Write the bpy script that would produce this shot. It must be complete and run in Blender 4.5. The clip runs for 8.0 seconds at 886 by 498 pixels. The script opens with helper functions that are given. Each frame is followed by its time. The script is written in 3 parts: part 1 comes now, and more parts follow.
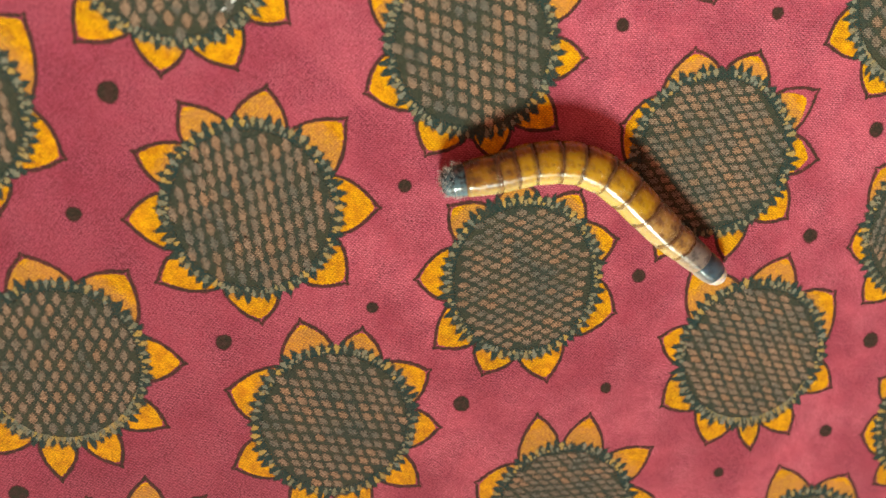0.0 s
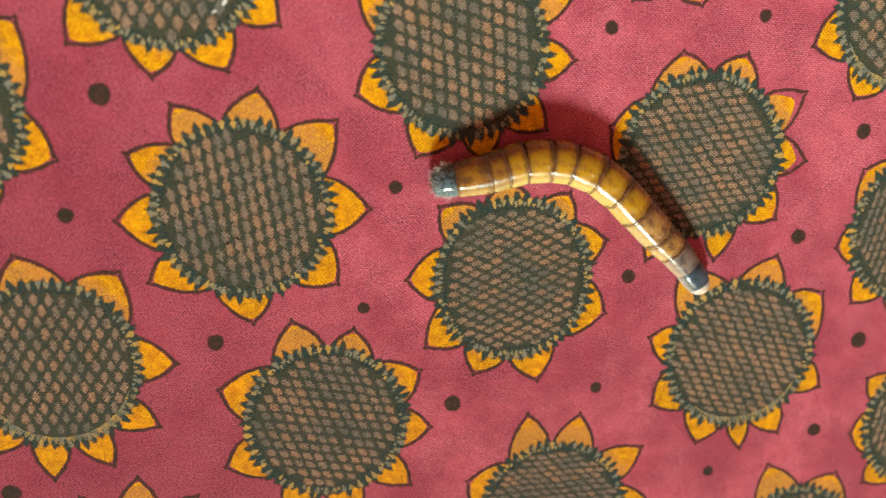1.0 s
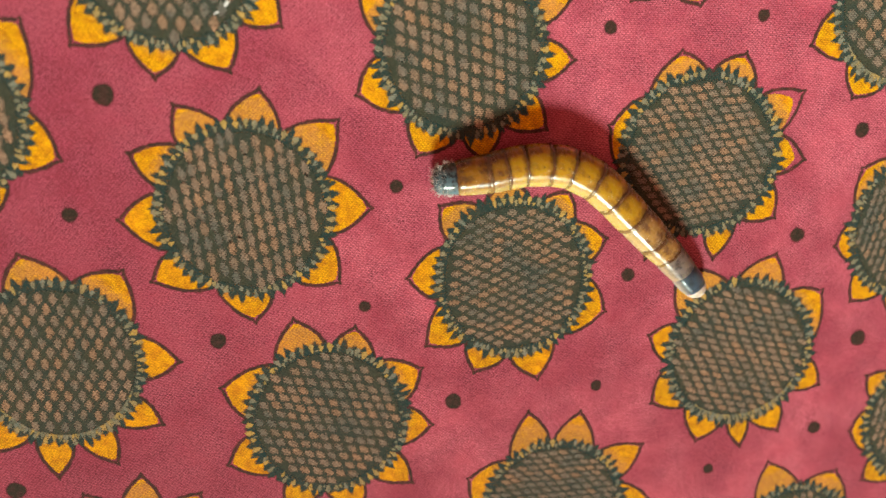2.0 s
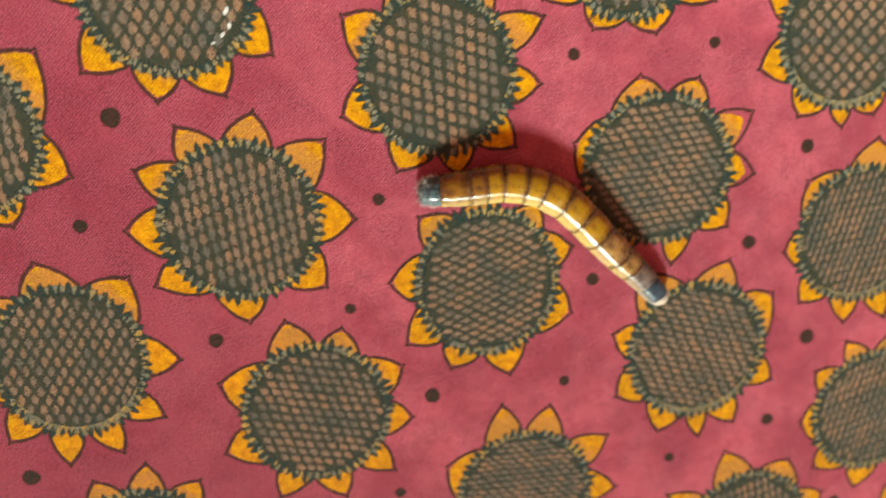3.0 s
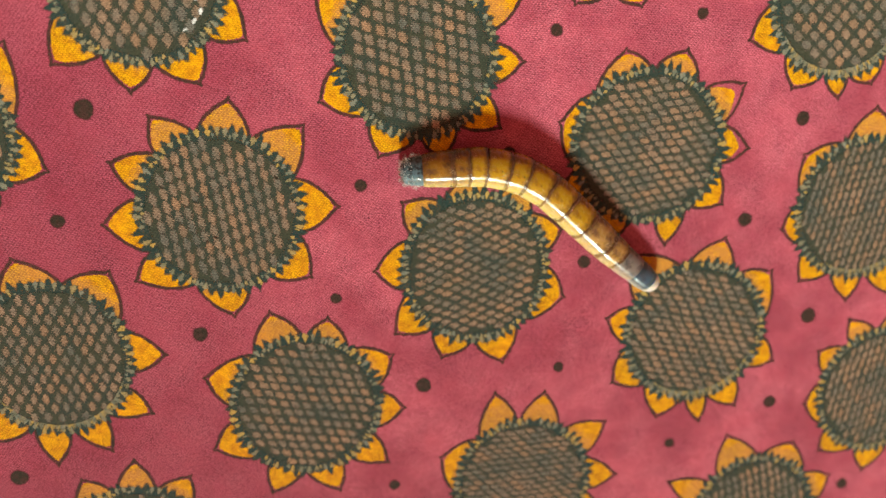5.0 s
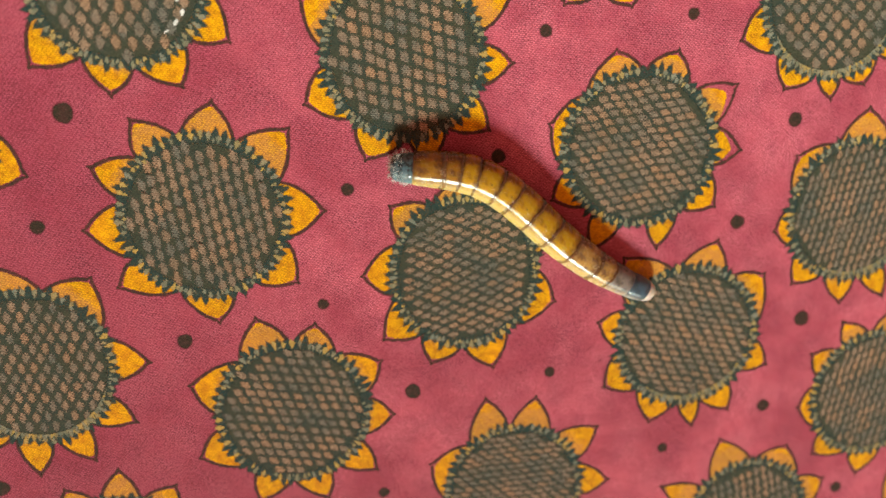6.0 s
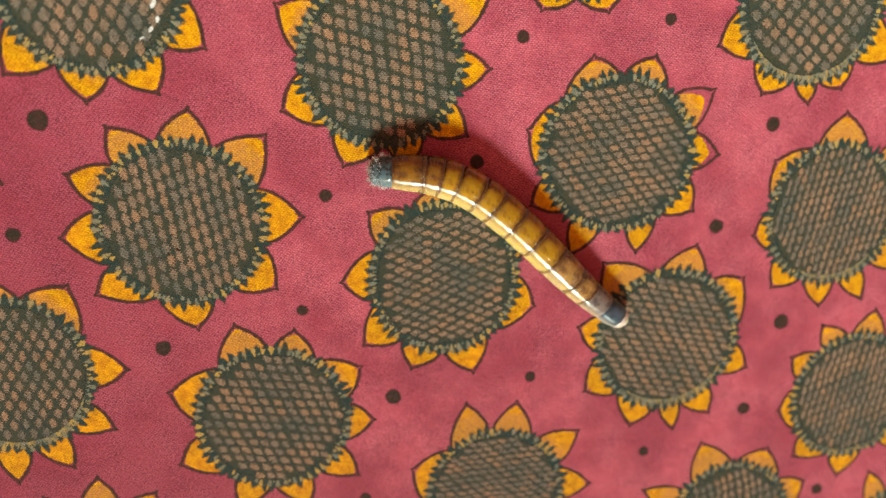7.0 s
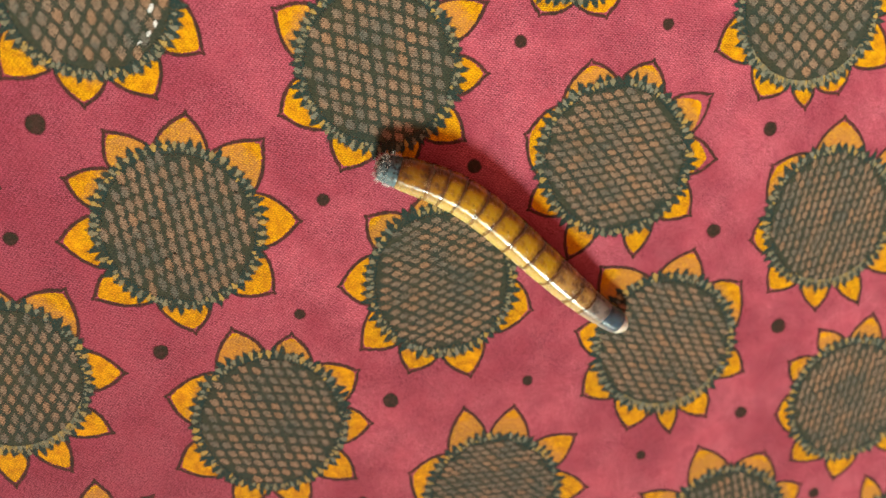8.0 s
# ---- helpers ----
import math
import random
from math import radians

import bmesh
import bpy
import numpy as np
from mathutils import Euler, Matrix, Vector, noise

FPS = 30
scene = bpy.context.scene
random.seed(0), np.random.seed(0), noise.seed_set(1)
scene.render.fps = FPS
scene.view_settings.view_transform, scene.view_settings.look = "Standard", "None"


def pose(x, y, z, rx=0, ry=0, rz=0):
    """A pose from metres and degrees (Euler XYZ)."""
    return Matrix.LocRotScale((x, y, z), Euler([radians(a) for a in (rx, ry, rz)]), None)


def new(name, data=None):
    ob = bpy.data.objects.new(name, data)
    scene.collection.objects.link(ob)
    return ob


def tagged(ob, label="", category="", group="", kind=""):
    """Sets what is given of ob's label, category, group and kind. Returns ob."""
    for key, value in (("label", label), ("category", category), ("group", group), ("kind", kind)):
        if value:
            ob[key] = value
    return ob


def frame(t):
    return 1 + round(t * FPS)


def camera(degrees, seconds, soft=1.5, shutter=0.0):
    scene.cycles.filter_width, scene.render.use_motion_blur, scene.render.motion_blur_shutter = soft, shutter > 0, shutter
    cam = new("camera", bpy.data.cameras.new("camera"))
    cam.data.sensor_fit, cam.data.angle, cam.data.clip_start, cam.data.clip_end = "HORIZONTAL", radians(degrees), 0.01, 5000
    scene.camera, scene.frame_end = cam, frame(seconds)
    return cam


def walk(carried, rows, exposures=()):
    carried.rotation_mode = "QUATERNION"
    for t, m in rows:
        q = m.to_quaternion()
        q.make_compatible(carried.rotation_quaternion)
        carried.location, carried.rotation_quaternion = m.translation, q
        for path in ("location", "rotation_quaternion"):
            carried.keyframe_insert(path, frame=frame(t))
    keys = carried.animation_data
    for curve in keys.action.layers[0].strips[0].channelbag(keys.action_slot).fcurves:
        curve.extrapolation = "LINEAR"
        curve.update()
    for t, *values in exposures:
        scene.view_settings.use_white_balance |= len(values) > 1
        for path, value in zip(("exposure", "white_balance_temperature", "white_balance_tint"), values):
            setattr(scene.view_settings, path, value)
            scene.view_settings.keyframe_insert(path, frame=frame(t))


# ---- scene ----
MM = 0.001
cam = camera(70.0, 8.0, soft=1.65, shutter=0.4)
cam.data.dof.use_dof, cam.data.dof.focus_distance, cam.data.dof.aperture_fstop = True, 0.0900, 10.0
PATH = [
    (0.0, pose(0.00000, 0.00000, 0.08500, -13.00, -7.42, 0.00)),
    (0.5, pose(0.00057, 0.00019, 0.08560, -13.21, -7.62, -0.09)),
    (1.0, pose(0.00087, 0.00052, 0.08560, -13.18, -7.65, 0.04)),
    (1.5, pose(0.00082, 0.00057, 0.08598, -13.24, -7.45, -0.06)),
    (1.7, pose(0.00080, 0.00001, 0.08617, -12.93, -7.45, -0.11)),
    (2.8, pose(0.00195, 0.00160, 0.08850, -13.54, -7.59, -0.06)),
    (2.9, pose(0.00157, 0.00155, 0.09175, -12.87, -7.50, -0.23)),
    (3.0, pose(0.00294, 0.00388, 0.09429, -13.43, -7.68, -0.11)),
    (3.2, pose(0.00504, 0.00499, 0.09489, -13.45, -7.57, 0.11)),
    (3.5, pose(0.00459, 0.00497, 0.09433, -14.07, -7.31, -0.22)),
    (3.8, pose(0.00521, 0.00315, 0.09375, -13.37, -7.07, -0.73)),
    (4.0, pose(0.00559, 0.00244, 0.09366, -13.78, -6.99, -1.36)),
    (4.2, pose(0.00651, 0.00233, 0.09394, -14.11, -7.09, -1.70)),
    (4.5, pose(0.00695, 0.00208, 0.09311, -13.93, -6.91, -1.86)),
    (4.7, pose(0.00664, 0.00181, 0.09298, -13.66, -7.05, -1.85)),
    (5.8, pose(0.00766, 0.00167, 0.09227, -13.44, -7.33, -2.08)),
    (6.0, pose(0.00794, 0.00211, 0.09149, -13.60, -7.64, -2.03)),
    (6.5, pose(0.00928, 0.00234, 0.09181, -13.90, -7.79, -2.26)),
    (7.0, pose(0.01047, 0.00289, 0.09168, -13.61, -8.06, -2.14)),
    (7.5, pose(0.01115, 0.00347, 0.09116, -13.73, -7.80, -2.12)),
    (8.0, pose(0.01078, 0.00338, 0.09168, -13.55, -8.09, -2.04)),
]
walk(cam, PATH)

# ---- light: one low room lamp beyond the lower edge of the cloth, in an added closed room ----
world = bpy.data.worlds.new("world")
scene.world = world
world.use_nodes = True
world.node_tree.nodes["Background"].inputs[0].default_value = (0.9, 0.8, 0.7, 1)
world.node_tree.nodes["Background"].inputs[1].default_value = 0.02
LAMP_AZ, LAMP_EL, LAMP_DIST = -98.0, 34.0, 0.75
lamp_data = bpy.data.lights.new("room_lamp", "POINT")
lamp_data.energy, lamp_data.shadow_soft_size, lamp_data.color = 52.0, 0.066, (0.865, 1.0, 0.84)
lamp = new("room_lamp", lamp_data)
lamp.location = (LAMP_DIST * math.cos(radians(LAMP_EL)) * math.cos(radians(LAMP_AZ)) + 0.03,
                 LAMP_DIST * math.cos(radians(LAMP_EL)) * math.sin(radians(LAMP_AZ)) - 0.02,
                 LAMP_DIST * math.sin(radians(LAMP_EL)))
scene.view_settings.exposure = 0.0


# ---- materials ----
class Nodes:
    """A small builder for node materials."""

    def __init__(self, name):
        self.mat = bpy.data.materials.new(name)
        self.mat.use_nodes = True
        self.tree = self.mat.node_tree
        self.bsdf = self.tree.nodes["Principled BSDF"]

    def node(self, kind, **values):
        n = self.tree.nodes.new(kind)
        for key, value in values.items():
            n.inputs[key.replace("_", " ")].default_value = value
        return n

    def link(self, a, b):
        self.tree.links.new(a, b)

    def math(self, op, a, b=0.0):
        n = self.tree.nodes.new("ShaderNodeMath")
        n.operation = op
        for i, v in enumerate((a, b)):
            if isinstance(v, (int, float)):
                n.inputs[i].default_value = v
            else:
                self.link(v, n.inputs[i])
        return n.outputs[0]

    def mix(self, fac, a, b, blend="MIX"):
        n = self.tree.nodes.new("ShaderNodeMix")
        n.data_type, n.blend_type = "RGBA", blend
        for i, v in ((0, fac), (6, a), (7, b)):
            if isinstance(v, (int, float)):
                n.inputs[i].default_value = v
            elif isinstance(v, tuple):
                n.inputs[i].default_value = (*v, 1)
            else:
                self.link(v, n.inputs[i])
        return n.outputs[2]

    def noise(self, size, detail=3.0, rough=0.55, vector=None):
        n = self.node("ShaderNodeTexNoise", Scale=1.0 / size, Detail=detail, Roughness=rough)
        self.link(vector or self.coords(), n.inputs["Vector"])
        return n.outputs["Fac"]

    def coords(self):
        return self.node("ShaderNodeTexCoord").outputs["Object"]

    def ramp(self, value, lo, hi):
        n = self.node("ShaderNodeMapRange", From_Min=lo, From_Max=hi)
        self.link(value, n.inputs["Value"])
        return n.outputs["Result"]

    def bump(self, height, strength, distance):
        n = self.node("ShaderNodeBump", Strength=strength, Distance=distance)
        self.link(height, n.inputs["Height"])
        self.link(n.outputs["Normal"], self.bsdf.inputs["Normal"])
        return n

    def set(self, **values):
        for key, value in values.items():
            self.bsdf.inputs[key.replace("_", " ")].default_value = value


THREAD = 0.25 * MM


def weave(m):
    """Height of a plain weave: short floats in rows, each row set off by half, uneven in pitch and thickness."""
    turn = m.node("ShaderNodeMapping", Rotation=(0, 0, radians(-4)))
    m.link(m.coords(), turn.inputs["Vector"])
    wob = m.node("ShaderNodeTexNoise", Scale=1 / (2.0 * MM), Detail=2.0)
    m.link(turn.outputs[0], wob.inputs["Vector"])
    wide = m.node("ShaderNodeTexNoise", Scale=1 / (16 * MM), Detail=2.0)
    m.link(turn.outputs[0], wide.inputs["Vector"])
    sep = m.node("ShaderNodeSeparateXYZ")
    m.link(turn.outputs[0], sep.inputs[0])
    hue = m.node("ShaderNodeSeparateColor")
    m.link(wob.outputs["Color"], hue.inputs[0])
    far = m.math("MULTIPLY", wide.outputs["Fac"], 9.0)
    x = m.math("ADD", m.math("ADD", m.math("MULTIPLY", sep.outputs["X"], math.pi / (THREAD * 2.1)), m.math("MULTIPLY", hue.outputs[0], 2.8)), far)
    y = m.math("ADD", m.math("ADD", m.math("MULTIPLY", sep.outputs["Y"], math.pi / THREAD), m.math("MULTIPLY", hue.outputs[1], 3.4)), far)
    row = m.math("FLOOR", m.math("DIVIDE", y, math.pi))
    float_x = m.math("ABSOLUTE", m.math("SINE", m.math("ADD", x, m.math("MULTIPLY", row, math.pi / 2))))
    weft = m.math("POWER", m.math("ABSOLUTE", m.math("SINE", y)), 0.8)
    bead = m.math("MULTIPLY", weft, m.math("ADD", m.math("MULTIPLY", float_x, 0.55), 0.45))
    grain = m.noise(0.30 * MM, 3.0, 0.7)
    rough = m.math("MULTIPLY", m.math("SUBTRACT", grain, 0.5), 1.9)
    return m.math("ADD", m.math("MULTIPLY", bead, 0.85), m.math("ADD", rough, 0.1))


def cloth_material(name, base, blotch, blotch_size, amount, contrast=0.4, tint=None, sheen=0.03, islands=None, pale=None, small=None, printed=True, rag=1.3, worn_size=0.9, fades=None, left_falloff=None, edge=0.14, threads=0.45):
    """Printed cotton: colour with blotches at two scales, woven grain with shading painted in, and relief."""
    m = Nodes(name)
    big = m.ramp(m.noise(blotch_size, 5.0, 0.65), 0.41, 0.61)
    col = m.mix(m.math("MULTIPLY", big, amount), base, blotch)
    if left_falloff:
        # light falloff painted into the colour: darker towards one end of the cloth
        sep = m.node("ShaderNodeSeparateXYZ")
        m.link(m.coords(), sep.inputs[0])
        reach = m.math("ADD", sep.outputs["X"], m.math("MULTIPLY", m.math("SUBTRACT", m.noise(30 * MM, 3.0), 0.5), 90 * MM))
        col = m.mix(m.math("MULTIPLY", m.ramp(reach, 5 * MM, -40 * MM), 0.6), col, left_falloff)
    if islands:
        geo = m.node("ShaderNodeNewGeometry")
        lot = geo.outputs["Random Per Island"]
        col = m.mix(m.math("MULTIPLY", m.ramp(lot, 0.6, 1.0), 0.6), col, islands[0])
        col = m.mix(m.math("MULTIPLY", m.ramp(lot, 0.35, 0.0), 0.5), col, islands[1])
    if small:
        mid = m.ramp(m.noise(2.6 * MM, 4.0, 0.65), 0.48, 0.68)
        col = m.mix(m.math("MULTIPLY", mid, 0.6), col, small)
    if pale:
        worn = m.ramp(m.noise(worn_size * MM, 4.0, 0.7), 0.52, 0.72)
        col = m.mix(m.math("MULTIPLY", worn, 0.5), col, pale)
    h = weave(m)
    if fades:
        gone = m.node("ShaderNodeAttribute")
        gone.attribute_name = "fade"
        broken = m.math("MULTIPLY", m.math("SUBTRACT", m.noise(0.9 * MM, 4.0, 0.65), 0.5), 1.5)
        left = m.math("ADD", m.math("ADD", gone.outputs["Fac"], broken), m.math("MULTIPLY", m.math("SUBTRACT", 0.5, h), 0.5))
        col = m.mix(m.math("MULTIPLY", m.ramp(left, 0.40, 1.0), 0.88), col, fades)
    # shade between threads and sparkle on their tops, put into the colour by height
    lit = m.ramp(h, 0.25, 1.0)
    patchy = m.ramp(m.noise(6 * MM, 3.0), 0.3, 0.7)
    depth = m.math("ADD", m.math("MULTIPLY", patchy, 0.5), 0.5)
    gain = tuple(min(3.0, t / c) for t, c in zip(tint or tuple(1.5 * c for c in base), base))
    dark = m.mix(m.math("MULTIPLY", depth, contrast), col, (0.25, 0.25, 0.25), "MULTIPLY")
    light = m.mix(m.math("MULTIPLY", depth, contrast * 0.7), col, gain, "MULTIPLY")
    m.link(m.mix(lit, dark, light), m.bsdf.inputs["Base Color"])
    m.bump(h, 0.3, 0.06 * MM)
    if printed:
        ink = m.node("ShaderNodeAttribute")
        ink.attribute_name = "ink"
        uneven = m.math("MULTIPLY", m.math("SUBTRACT", m.noise(0.38 * MM, 4.0, 0.7), 0.5), rag)
        floats = m.math("MULTIPLY", m.math("SUBTRACT", h, 0.5), threads)
        cover = m.math("ADD", m.math("ADD", ink.outputs["Fac"], uneven), floats)
        m.link(m.ramp(cover, 0.5 - edge, 0.5 + edge), m.bsdf.inputs["Alpha"])
    m.set(Roughness=0.8, Diffuse_Roughness=1.0, Sheen_Weight=sheen, Sheen_Roughness=0.5, Specular_IOR_Level=0.08)
    return m.mat


RED = cloth_material("crimson_cotton", (0.54, 0.101, 0.152), (0.35, 0.049, 0.083), 15 * MM, 0.9, contrast=0.98, tint=(0.98, 0.35, 0.42), small=(0.38, 0.052, 0.096), printed=False, left_falloff=(0.25, 0.029, 0.056))
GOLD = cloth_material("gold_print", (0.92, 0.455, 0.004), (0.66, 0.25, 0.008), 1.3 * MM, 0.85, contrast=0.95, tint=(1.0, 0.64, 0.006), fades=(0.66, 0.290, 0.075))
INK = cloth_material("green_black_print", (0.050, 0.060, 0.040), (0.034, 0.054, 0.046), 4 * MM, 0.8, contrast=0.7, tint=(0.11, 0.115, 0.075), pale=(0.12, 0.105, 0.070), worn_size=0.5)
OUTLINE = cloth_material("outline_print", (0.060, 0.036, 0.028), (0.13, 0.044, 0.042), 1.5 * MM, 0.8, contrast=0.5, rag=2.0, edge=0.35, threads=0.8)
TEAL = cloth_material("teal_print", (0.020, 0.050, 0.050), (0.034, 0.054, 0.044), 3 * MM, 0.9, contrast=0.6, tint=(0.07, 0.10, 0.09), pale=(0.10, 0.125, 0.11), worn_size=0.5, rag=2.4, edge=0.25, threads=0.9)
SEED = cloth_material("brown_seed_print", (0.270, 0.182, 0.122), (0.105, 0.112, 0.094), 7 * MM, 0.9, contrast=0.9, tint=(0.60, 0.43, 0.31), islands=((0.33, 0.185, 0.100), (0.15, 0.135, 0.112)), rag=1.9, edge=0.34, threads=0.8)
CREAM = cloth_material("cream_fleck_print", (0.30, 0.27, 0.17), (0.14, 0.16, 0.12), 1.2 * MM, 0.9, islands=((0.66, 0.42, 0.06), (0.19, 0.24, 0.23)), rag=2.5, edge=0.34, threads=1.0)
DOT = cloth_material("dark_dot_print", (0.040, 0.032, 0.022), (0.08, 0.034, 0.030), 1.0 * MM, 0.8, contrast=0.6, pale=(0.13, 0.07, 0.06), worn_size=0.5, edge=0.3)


def plain_material(name, colour, other, size, rough):
    m = Nodes(name)
    n = m.noise(size, 5.0)
    m.link(m.mix(n, colour, other), m.bsdf.inputs["Base Color"])
    m.bump(n, 0.15, size * 0.02)
    m.set(Roughness=rough)
    return m.mat


# terracotta chosen so the unseen walls tint the fill light red
BOUNCE_WALL = plain_material("red_bounce_paint", (0.76, 0.40, 0.33), (0.70, 0.36, 0.29), 0.3, 0.8)
BOARD = plain_material("table_board", (0.20, 0.12, 0.07), (0.13, 0.07, 0.04), 0.08, 0.5)


def shell_material(name, back, side, rough=0.27, speck=0.8, mottle=None, coat=0.28, flank_top=0.05, flank_low=-1.15, ends=None, glow=0.8, pits=0.85, grain=1.7, gloss=0.36):
    """Glossy translucent larval skin: back colour on top, a flank painted paler towards the lamp, browner ends of
    each ring, pits and pale specks.
    """
    m = Nodes(name)
    sep = m.node("ShaderNodeSeparateXYZ")
    m.link(m.coords(), sep.inputs[0])
    # pale belly colour on the lamp side only, with lit-side brightness painted into it
    over = m.math("ADD", m.math("MULTIPLY", sep.outputs["Y"], 0.8), m.math("MULTIPLY", sep.outputs["Z"], 0.45))
    over = m.math("ADD", over, m.math("MULTIPLY", m.math("SUBTRACT", m.noise(1.5 * MM, 3.0), 0.5), 1.2 * MM))
    flank = m.ramp(over, flank_top * MM, flank_low * MM)
    col = m.mix(m.ramp(m.noise(grain * MM, 4.0, 0.6), 0.46, 0.58), back, mottle or tuple(c * 0.62 for c in back))
    if ends:
        along = m.node("ShaderNodeAttribute")
        along.attribute_name = "along"
        wander = m.math("ADD", along.outputs["Fac"], m.math("MULTIPLY", m.math("SUBTRACT", m.noise(0.6 * MM, 3.0), 0.5), 0.45))
        edge = m.math("ADD", m.ramp(wander, 0.66, 0.9), m.ramp(wander, 0.22, 0.02))
        col = m.mix(m.math("MULTIPLY", edge, 0.85), col, ends)
        nick = m.math("ADD", along.outputs["Fac"], m.math("MULTIPLY", m.math("SUBTRACT", m.noise(0.5 * MM, 2.0), 0.5), 0.12))
        line = m.ramp(m.math("ABSOLUTE", m.math("SUBTRACT", nick, 0.845)), 0.04, 0.015)
        line = m.math("MULTIPLY", line, m.ramp(m.noise(1.6 * MM, 2.0), 0.42, 0.55))
    col = m.mix(m.math("MULTIPLY", flank, 0.85), col, side)
    if ends:
        col = m.mix(m.math("MULTIPLY", line, 0.85), col, tuple(c * 0.4 for c in ends))
    pit = m.node("ShaderNodeTexVoronoi", Scale=1 / (0.85 * MM))
    m.link(m.coords(), pit.inputs["Vector"])
    here = m.ramp(m.noise(1.0 * MM, 2.0), 0.57, 0.62)
    hole = m.math("MULTIPLY", m.ramp(pit.outputs["Distance"], 0.20, 0.10), here)
    col = m.mix(m.math("MULTIPLY", hole, pits), col, tuple(c * 0.16 for c in back))
    # pale dots in the colour: dust specks, and gloss glints painted in
    dust_glints = m.noise(0.16 * MM, 2.0, 0.5)
    patch = m.ramp(m.noise(1.3 * MM, 2.0), 0.45, 0.65)
    fleck = m.math("MULTIPLY", m.math("MULTIPLY", m.ramp(dust_glints, 0.60, 0.68), patch), speck)
    col = m.mix(m.math("MULTIPLY", fleck, 0.8), col, (0.72, 0.56, 0.38))
    m.link(col, m.bsdf.inputs["Base Color"])
    wav = m.noise(0.8 * MM, 3.0)
    fine = m.noise(0.22 * MM, 2.0)
    dent = m.math("SUBTRACT", m.math("MULTIPLY", fleck, 0.5), m.math("MULTIPLY", hole, 0.8))
    m.bump(m.math("ADD", m.math("ADD", m.math("MULTIPLY", wav, 1.2), m.math("MULTIPLY", fine, 0.25)), dent), 0.35, 0.12 * MM)
    m.link(m.math("ADD", m.math("MULTIPLY", wav, 0.16), rough - 0.08), m.bsdf.inputs["Roughness"])
    # a wet, smoother film over the skin
    film = m.node("ShaderNodeBump", Strength=0.5, Distance=0.10 * MM)
    m.link(m.math("ADD", m.math("MULTIPLY", wav, 0.4), m.math("SUBTRACT", m.math("MULTIPLY", fleck, 1.2), m.math("MULTIPLY", hole, 0.8))), film.inputs["Height"])
    m.link(film.outputs["Normal"], m.bsdf.inputs["Coat Normal"])
    # fine folds round the body draw the gloss out along it
    grain_way = m.node("ShaderNodeTangent")
    grain_way.direction_type, grain_way.axis = "RADIAL", "X"
    m.link(grain_way.outputs[0], m.bsdf.inputs["Tangent"])
    m.set(Anisotropic=0.9, Anisotropic_Rotation=0.25, Coat_Weight=coat, Coat_Roughness=0.09, Specular_IOR_Level=gloss, Subsurface_Weight=glow, Subsurface_Scale=0.8 * MM, IOR=1.5)
    m.bsdf.inputs["Subsurface Radius"].default_value = (1.0, 0.65, 0.18)
    return m.mat


AMBER = shell_material("amber_skin", (0.335, 0.187, 0.007), (0.52, 0.40, 0.15), mottle=(0.19, 0.088, 0.005), ends=(0.12, 0.050, 0.010), pits=0.9)
BROWN = shell_material("brown_amber_skin", (0.22, 0.104, 0.009), (0.43, 0.32, 0.13), speck=0.9, mottle=(0.085, 0.033, 0.009), ends=(0.08, 0.032, 0.012))
HIND = shell_material("hind_brown_skin", (0.29, 0.165, 0.050), (0.50, 0.38, 0.18), speck=1.0, mottle=(0.11, 0.052, 0.020), ends=(0.085, 0.042, 0.022))
GREY = shell_material("grey_brown_skin", (0.14, 0.115, 0.105), (0.40, 0.30, 0.21), rough=0.5, speck=0.5, mottle=(0.05, 0.042, 0.042), flank_top=-0.1, flank_low=-1.2, glow=0.5)
TAIL = shell_material("blue_black_tail_skin", (0.030, 0.058, 0.085), (0.44, 0.39, 0.33), rough=0.4, speck=0.2, flank_top=-0.35, flank_low=-1.4, glow=0.3)
PALE = shell_material("pale_tail_tip_skin", (0.56, 0.49, 0.43), (0.60, 0.54, 0.47), rough=0.3, speck=0.3, pits=0.1)
HEAD = shell_material("dark_head_skin", (0.055, 0.10, 0.12), (0.11, 0.17, 0.19), rough=0.5, grain=0.75, speck=0.5, mottle=(0.008, 0.011, 0.014), coat=0.4, glow=0.1, pits=1.0, gloss=0.3)
MARGIN = shell_material("dark_margin_skin", (0.075, 0.033, 0.010), (0.26, 0.16, 0.06), speck=0.5, glow=0.2, coat=0.8)
HAIR = plain_material("pale_bristle", (0.72, 0.72, 0.68), (0.45, 0.48, 0.48), 0.3 * MM, 0.5)


# ---- building helpers ----
def part(name, bm, material, parent, label=""):
    """Links a bmesh as one mesh object under a thing or a part."""
    me = bpy.data.meshes.new(name)
    bm.to_mesh(me)
    bm.free()
    for mat in material if isinstance(material, tuple) else (material,):
        me.materials.append(mat)
    ob = new(name, me)
    ob.parent = parent
    return tagged(ob, label) if label else ob


